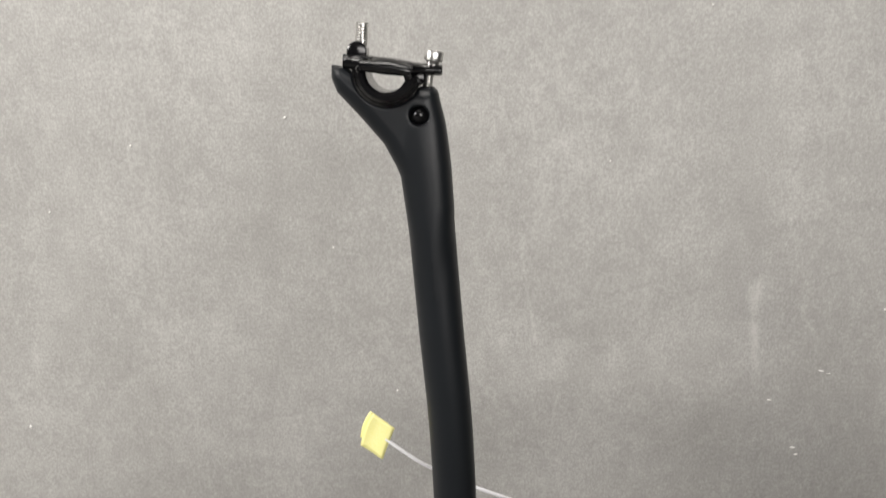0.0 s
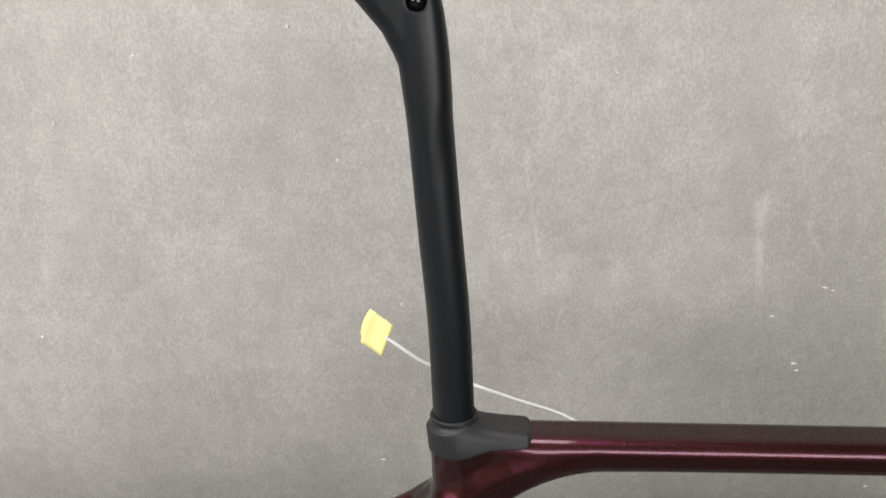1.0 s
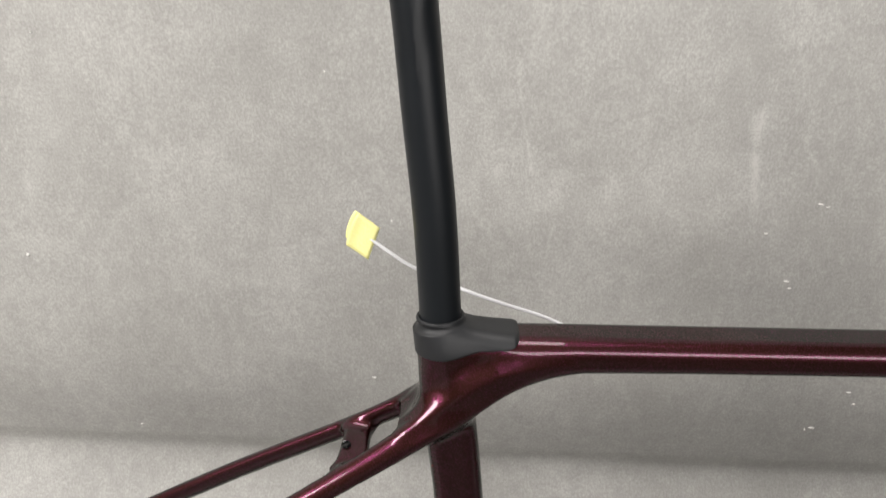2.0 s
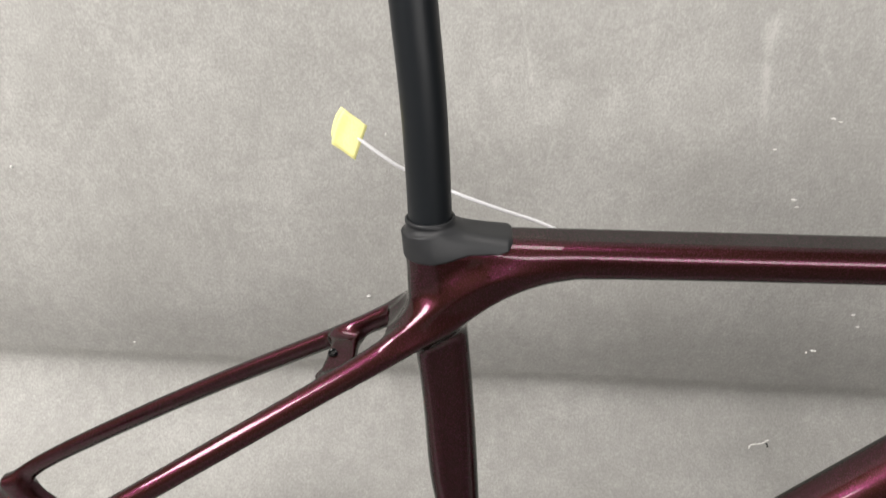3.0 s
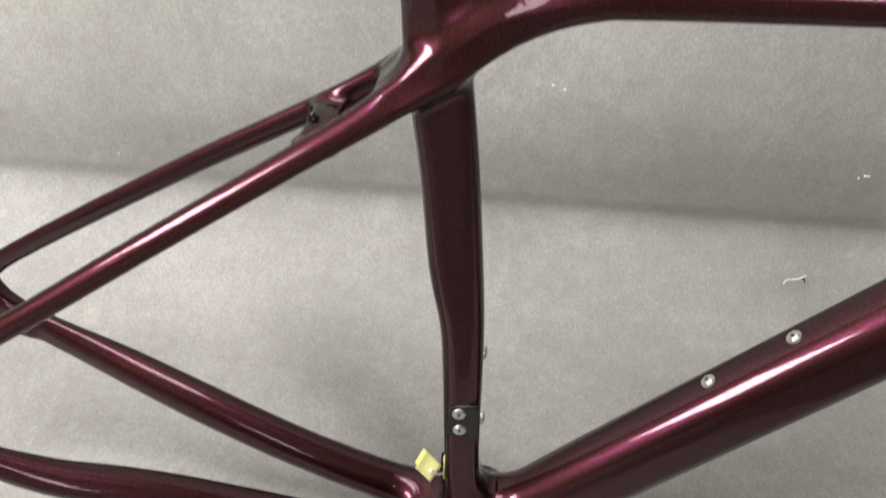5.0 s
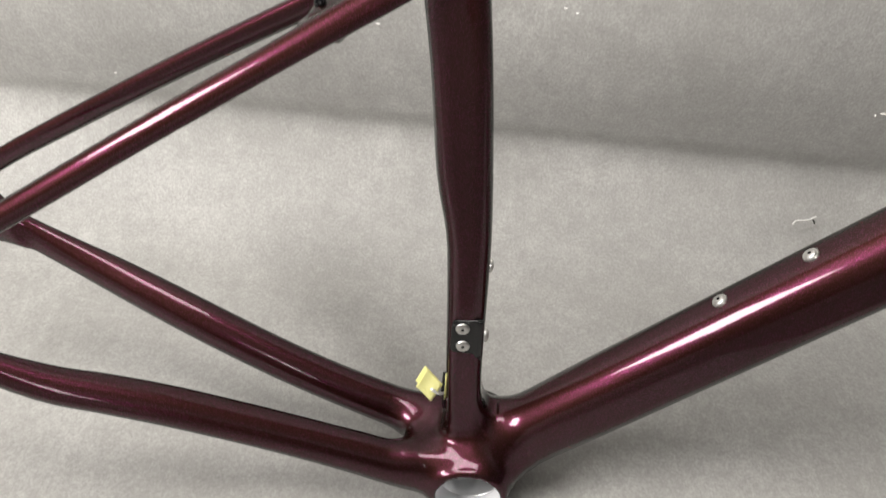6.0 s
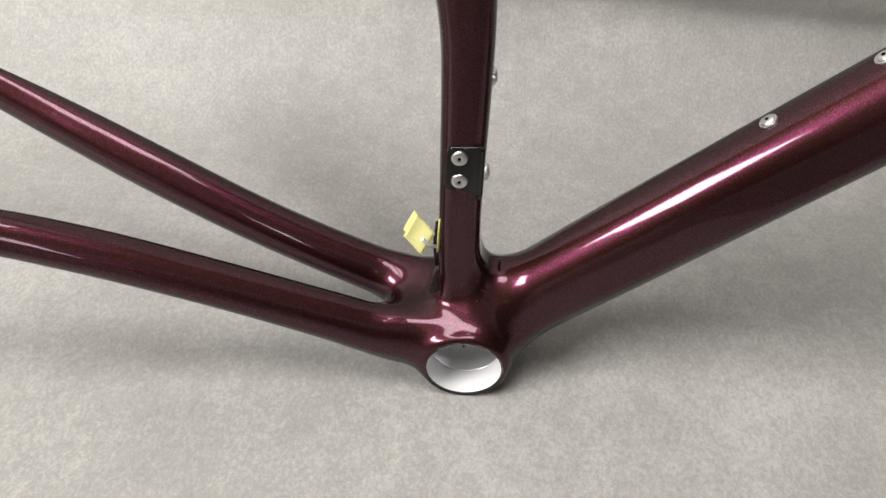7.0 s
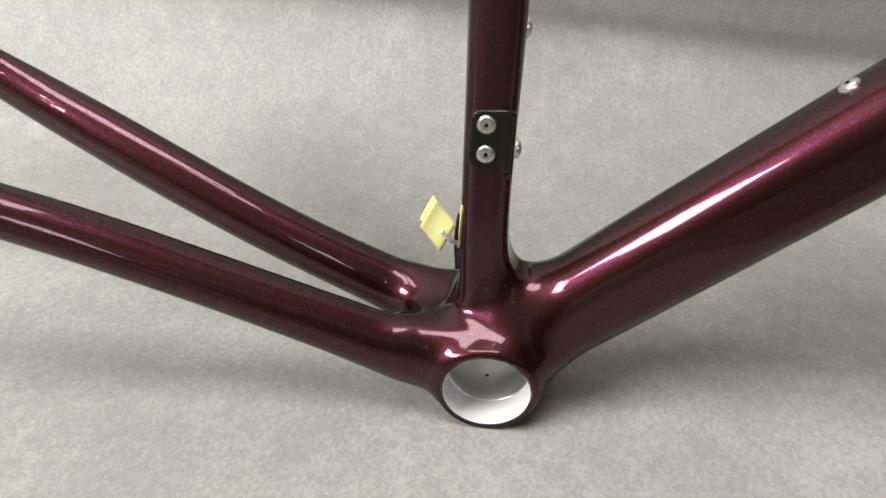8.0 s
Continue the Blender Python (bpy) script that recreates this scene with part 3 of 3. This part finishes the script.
def derailleur_mount():
    """The black plate with two flat bolts on the side of the seat tube, wrapped round its front edge."""
    m = Moulding(0.0011)
    m.add("front_derailleur_mount", plate([(-0.0225, 0.160), (-0.0225, 0.1825), (-0.0217, 0.1853), (-0.0195, 0.1873), (-0.0045, 0.1885), (-0.0022, 0.186), (-0.0018, 0.1555), (-0.0045, 0.1535), (-0.0055, 0.1565), (-0.0205, 0.157)], -0.0150, 0.0013, 0.0009), 0.002)
    m.add("front_derailleur_mount", tube([(-0.0022, -0.0112, 0.1865, 0.0016, 0.0036, 0.001, 0), (-0.0008, -0.0112, 0.150, 0.0016, 0.0036, 0.001, 0)]), 0.005)
    ob = m.build(FRAME, BLACK)["front_derailleur_mount"]
    tagged(ob, "gloss black mount plate with two silver bolts")
    for x, z in ((-0.0147, 0.1802), (-0.0137, 0.164)):
        pose_m = aim((x, -0.0163, z), (0.02, -1, 0.03))
        bolt = part("mount_bolt", lathe([(0.0009, 0.0004), (0.0012, 0.0013), (0.0017, 0.00155), (0.0040, 0.00125), (0.0046, 0.0008), (0.0049, 0.0002), (0.0049, -0.001)], pose_m, 36), STEEL, ob, "flat silver bolt with a small socket")
        part("hex_socket", lathe([(0, 0.0008), (0.0008, 0.0008), (0.0010, 0.0013)], pose_m, 6), BLACK, bolt, "dark socket")


derailleur_mount()


def cable_port():
    """Black rubber grommet on the back of the seat tube."""
    m = Moulding(0.0011)
    m.add("cable_grommet", tube([(-0.0243, 0.0, 0.116, 0.0024, 0.004, 0.0018, 0), (-0.0238, 0.0, 0.103, 0.0034, 0.0052, 0.002, 0), (-0.0232, 0.0, 0.083, 0.0024, 0.004, 0.0018, 0)]))
    ob = m.build(PIECES["seat_tube"], BLACK)["cable_grommet"]
    tagged(ob, "black rubber cable grommet")
    bm = bmesh.new()
    bmesh.ops.create_grid(bm, x_segments=2, y_segments=6, size=0.5, matrix=Matrix.Translation((-0.0236, -0.0112, 0.1165)) @ Matrix.Rotation(radians(-38), 4, "Z") @ Matrix.Rotation(radians(90), 4, "Y") @ Matrix.Diagonal((0.027, 0.0026, 1, 1)))
    strip = part("tape_strip", bm, TAPE, PIECES["seat_tube"], "narrow strip of yellow tape")
    thick = strip.modifiers.new("thickness", "SOLIDIFY")
    thick.thickness = 0.0004


cable_port()


# ---- rubber cover at the seat clamp ----
def clamp_cover():
    m = Moulding(0.0010)
    grow = lambda rows, d: [(*r[:3], r[3] + d, r[4] + d, r[5] + d, r[6]) for r in rows]
    m.add("clamp_cover", tube(grow(SEAT_TOP + [(-0.036, 0, 0.44, 0.0175, 0.0162, 0.013, 0)], 0.0012)))
    m.add("clamp_cover", tube(grow(TOP_TUBE[:3], 0.0007)), 0.018)
    m.add("clamp_cover", tube([(-0.036, 0, 0.4845, 0.0100, 0.0150, 0.007, 0), (-0.012, 0, 0.4845, 0.0082, 0.0160, 0.007, 0), (0.006, 0, 0.4830, 0.0070, 0.0165, 0.006, 0)]), 0.006)
    m.add("collar_lip", tube([(-0.0408, 0, 0.490, 0.0153, 0.0153, 0.0152, 0), (-0.0414, 0, 0.4985, 0.0149, 0.0149, 0.0148, 0)]), 0.004)
    m.add("collar_lip", tube([(-0.0413, 0, 0.4975, 0.0156, 0.0156, 0.0155, 0), (-0.0414, 0, 0.4995, 0.0153, 0.0153, 0.0152, 0)]), 0.002)
    m.cut(plate([(-0.10, 0.43), (-0.10, 0.4728), (-0.048, 0.4738), (-0.030, 0.4772), (-0.016, 0.4815), (0.002, 0.4828), (0.0072, 0.4848), (0.0102, 0.4885), (0.0102, 0.53), (0.08, 0.53), (0.08, 0.43)], 0, 0.06, 0.0004), 0.0012)
    m.cut(tube([(-0.0394, 0, 0.47, 0.0138, 0.0138, 0.0137, 0), (-0.0422, 0, 0.515, 0.0138, 0.0138, 0.0137, 0)]), 0.0006)
    made = m.build(None, RUBBER)
    ob = made["clamp_cover"]
    made["collar_lip"].parent = ob
    return tagged(ob, "dark grey rubber cover over the seat clamp and top tube", "rubber cover")


clamp_cover()


# ---- the seat post ----
def adopt(post, ob):
    ob.parent = post
    ob.matrix_parent_inverse = post.matrix_basis.inverted()
    return ob


def seat_post():
    post = thing("seat_post", "matt black carbon seat post with two silver clamp bolts", "seat post", (-0.043, 0, 0.49))
    m = Moulding(0.0013)
    m.add("shaft", tube([(-0.0390, 0, 0.46, 0.0137, 0.0137, 0.0136, 0), (-0.0452, 0, 0.56, 0.0137, 0.0137, 0.0136, 0), (-0.0525, 0, 0.63, 0.0137, 0.0137, 0.0136, 0), (-0.0594, 0, 0.70, 0.0137, 0.0137, 0.0136, 0), (-0.0632, 0, 0.737, 0.0132, 0.0132, 0.0131, 0), (-0.0652, 0, 0.757, 0.0100, 0.0110, 0.0099, 0)]))
    m.add("shaft", plate([(-0.0580, 0.650), (-0.0665, 0.682), (-0.0725, 0.705), (-0.0762, 0.7235), (-0.0862, 0.742), (-0.1000, 0.7577), (-0.1128, 0.7710), (-0.1160, 0.7790), (-0.1157, 0.7862), (-0.110, 0.7852), (-0.098, 0.779),
                          (-0.066, 0.775), (-0.0585, 0.7747), (-0.0558, 0.7722), (-0.0514, 0.754), (-0.0486, 0.728), (-0.0474, 0.705), (-0.0510, 0.682), (-0.0545, 0.650)], 0, 0.0134, 0.0095), 0.005)
    m.cut(drum(-0.0840, 0.7830, -0.03, 0.03, 0.0194, 0.0003), 0.0015)
    m.cut(drum(-0.0662, 0.7590, -0.03, -0.0085, 0.0056, 0.0005), 0.001)
    for ob in m.build(None, CARBON).values():
        adopt(post, ob)
    lean = Matrix.Translation((-0.0840, 0, 0.7830)) @ Matrix.Rotation(radians(7), 4, "Y")

    def put_part(name, bm, mat, label=""):
        return adopt(post, part(name, bm, mat, None, label))

    # pivot bolt in its recess
    pin = put_part("pivot_bolt", lathe([(0, -0.0016), (0.0015, -0.0014), (0.0028, -0.0008), (0.0038, 0.0002), (0.0043, 0.0010), (0.0047, 0.0002), (0.0051, -0.0004), (0.0054, 0.0002), (0.0054, 0.004)], aim((-0.0662, -0.0112, 0.7590), (0, 1, 0)), 32), BLACK, "gloss black pivot bolt in a round recess")

    # lower cradle: a half ring along y with out-turned rims and a slot
    def cradle(name, r0, r1, y0, y1, a0, a1, mat, label):
        bm = bmesh.new()
        steps = 28
        rings = []
        e = (r1 - r0) * 0.3
        shape = [(r0, y0 + e), (r0 + e, y0), (r1 - e, y0), (r1, y0 + e), (r1, y1 - e), (r1 - e, y1), (r0 + e, y1), (r0, y1 - e)]
        for i in range(steps + 1):
            a = radians(a0 + (a1 - a0) * i / steps)
            rings.append([bm.verts.new(lean @ Vector((r * math.cos(a), y, r * math.sin(a)))) for r, y in shape])
        for p, q in zip(rings, rings[1:]):
            for k in range(8):
                bm.faces.new((p[k], p[(k + 1) % 8], q[(k + 1) % 8], q[k]))
        bm.faces.new(rings[0])
        bm.faces.new(rings[-1])
        return put_part(name, bm, mat, label)

    cradle("lower_cradle", 0.0112, 0.0172, -0.0205, 0.0205, 178, 356, BLACK, "gloss black half-round lower cradle")
    cradle("cradle_lip", 0.0150, 0.0193, -0.0165, 0.0165, 184, 350, BLACK, "gloss black cradle lip")

    # upper clamp: arched bar with two rail grooves, a block behind and a rounded nose
    m = Moulding(0.0011)
    m.add("upper_clamp", tube([(-0.1092, 0, 0.7880, 0.0042, 0.0075, 0.0034, 0), (-0.0985, 0, 0.7876, 0.0042, 0.011, 0.0034, 0), (-0.090, 0, 0.7868, 0.0040, 0.018, 0.0034, 0), (-0.083, 0, 0.7860, 0.0040, 0.020, 0.0034, 0),
                               (-0.075, 0, 0.7852, 0.0038, 0.018, 0.0034, 0), (-0.066, 0, 0.7842, 0.0036, 0.011, 0.0034, 0), (-0.0535, 0, 0.7838, 0.0030, 0.0065, 0.0029, 0)]))
    for y in (-0.0195, 0.0195):
        m.add("upper_clamp", tube([(-0.0985, y, 0.7862, 0.0030, 0.0032, 0.0034, 0), (-0.0915, y, 0.7858, 0.0034, 0.0035, 0.0034, 0), (-0.0835, y, 0.7852, 0.0032, 0.0035, 0.0034, 0), (-0.0755, y, 0.7842, 0.0032, 0.0035, 0.0034, 0), (-0.0705, y, 0.7830, 0.0034, 0.0032, 0.0034, 0)]), 0.004)
    for ob in m.build(None, BLACK).values():
        tagged(adopt(post, ob), "gloss black upper rail clamp")
    for x, z, r in ((-0.1012, 0.7935, 0.0056), (-0.0672, 0.7795, 0.0042)):
        put_part("barrel_nut", lathe([(0, -0.0085), (r * 0.8, -0.0085), (r, -0.0078), (r, 0.0078), (r * 0.8, 0.0085), (0, 0.0085)], aim((x, 0, z), (0, 1, 0)), 28), BLACK, "black round barrel nut")
    for y in (-0.0205, 0.0205):
        for x, z in ((-0.0985, 0.7842), (-0.0722, 0.7806)):
            put_part("rail_stud", lathe([(0, 0.0022), (0.0012, 0.0021), (0.0020, 0.0012), (0.0022, 0), (0.0022, -0.003)], aim((x, y, z), (0, math.copysign(1, y), 0)), 16), BLACK, "small rounded black stud")

    def threaded(a, b, r, pitch=0.0011):
        n = int((Vector(b) - Vector(a)).length / pitch)
        prof = [(0, 0)]
        for i in range(n):
            prof += [(r * 0.80, i * pitch), (r * 0.80, i * pitch + pitch * 0.2), (r, i * pitch + pitch * 0.5), (r, i * pitch + pitch * 0.7)]
        prof += [(r * 0.8, n * pitch), (0, n * pitch)]
        return lathe(prof, aim(a, Vector(b) - Vector(a)), 20)

    put_part("clamp_bolt", threaded((-0.1012, 0, 0.760), (-0.0987, 0, 0.8100), 0.0038, 0.0016), STEEL, "silver threaded bolt standing up")
    put_part("clamp_bolt", threaded((-0.0635, 0, 0.765), (-0.0597, 0, 0.789), 0.0031, 0.0014), STEEL, "silver threaded bolt")
    tilt = aim((-0.0594, 0, 0.7862), (0.16, -0.10, 1))
    bm = lathe([(0, 0.0), (0.0036, 0.0), (0.0038, 0.0022), (0.0054, 0.003), (0.0056, 0.0076), (0.0050, 0.0086), (0.0028, 0.0086), (0.0026, 0.0050), (0, 0.0050)], tilt, 40)
    for v in bm.verts:
        q = tilt.inverted() @ v.co
        if 0.0028 < q.z < 0.0075 and math.hypot(q.x, q.y) > 0.004:
            k = round(math.atan2(q.y, q.x) / (2 * math.pi) * 40) % 2
            v.co = tilt @ Vector((q.x * (1 - 0.06 * k), q.y * (1 - 0.06 * k), q.z))
    put_part("clamp_bolt_head", bm, STEEL, "knurled silver socket bolt head")
    return post


POST = seat_post()


# ---- cable liners with yellow flags ----
def paper_tag(parent, origin, across, down, curl, size, bow):
    """A piece of tape folded over the liner's end: two leaves, one slightly turned."""
    origin, across, down = Vector(origin), Vector(across), Vector(down)
    out = across.cross(down).normalized()
    for leaf, (slip, lift, scale) in enumerate(((0.0, 0.0, 1.0), (-0.0020, 0.0012, 0.84))):
        bm = bmesh.new()
        n = 8
        rows = []
        for i in range(n + 1):
            row = []
            for j in range(n + 1):
                u, v = i / n, j / n
                bend = curl * (v ** 2) * (1 if leaf == 0 else 0.4) + 0.0006 * math.sin(5 * u + leaf)
                row.append(bm.verts.new(origin + across * (u * scale + slip / size) + down * (v * scale) + out * (bend + lift) - across * (bow * (v - v * v) * (1 - u))))
            rows.append(row)
        for p, q in zip(rows, rows[1:]):
            for j in range(n):
                bm.faces.new((p[j], p[j + 1], q[j + 1], q[j]))
        ob = part("paper_flag", bm, TAPE, parent, "yellow tape folded round the liner end")
        thick = ob.modifiers.new("thickness", "SOLIDIFY")
        thick.thickness = 0.0003


upper = thing("tagged_cable_liner", "thin white cable liner with yellow flag above top tube", "cable liner", group="tagged liners")
part("liner", rod([(0.064, 0.0165, 0.4700), (0.056, 0.0265, 0.4730), (0.032, 0.036, 0.4808), (0.001, 0.037, 0.4905), (-0.029, 0.037, 0.5015), (-0.061, 0.037, 0.5165), (-0.075, 0.037, 0.5255), (-0.090, 0.037, 0.5365)], 0.00125), LINER, upper)
paper_tag(upper, (-0.0983, 0.0365, 0.5552), (0.0148, 0.001, -0.0105), (-0.0084, 0.0, -0.0225), -0.002, 0.018, 0.35)
lower = thing("tagged_cable_liner", "short white cable liner with yellow flag behind seat tube", "cable liner", group="tagged liners")
part("liner", rod([(-0.0215, 0.0, 0.0985), (-0.0256, -0.006, 0.1022), (-0.0290, -0.0105, 0.1070), (-0.0340, -0.0125, 0.1130)], 0.00125), LINER, lower)
paper_tag(lower, (-0.0382, -0.0095, 0.1310), (0.0120, 0.000, -0.0145), (-0.0075, -0.004, -0.0165), 0.001, 0.018, 0.04)
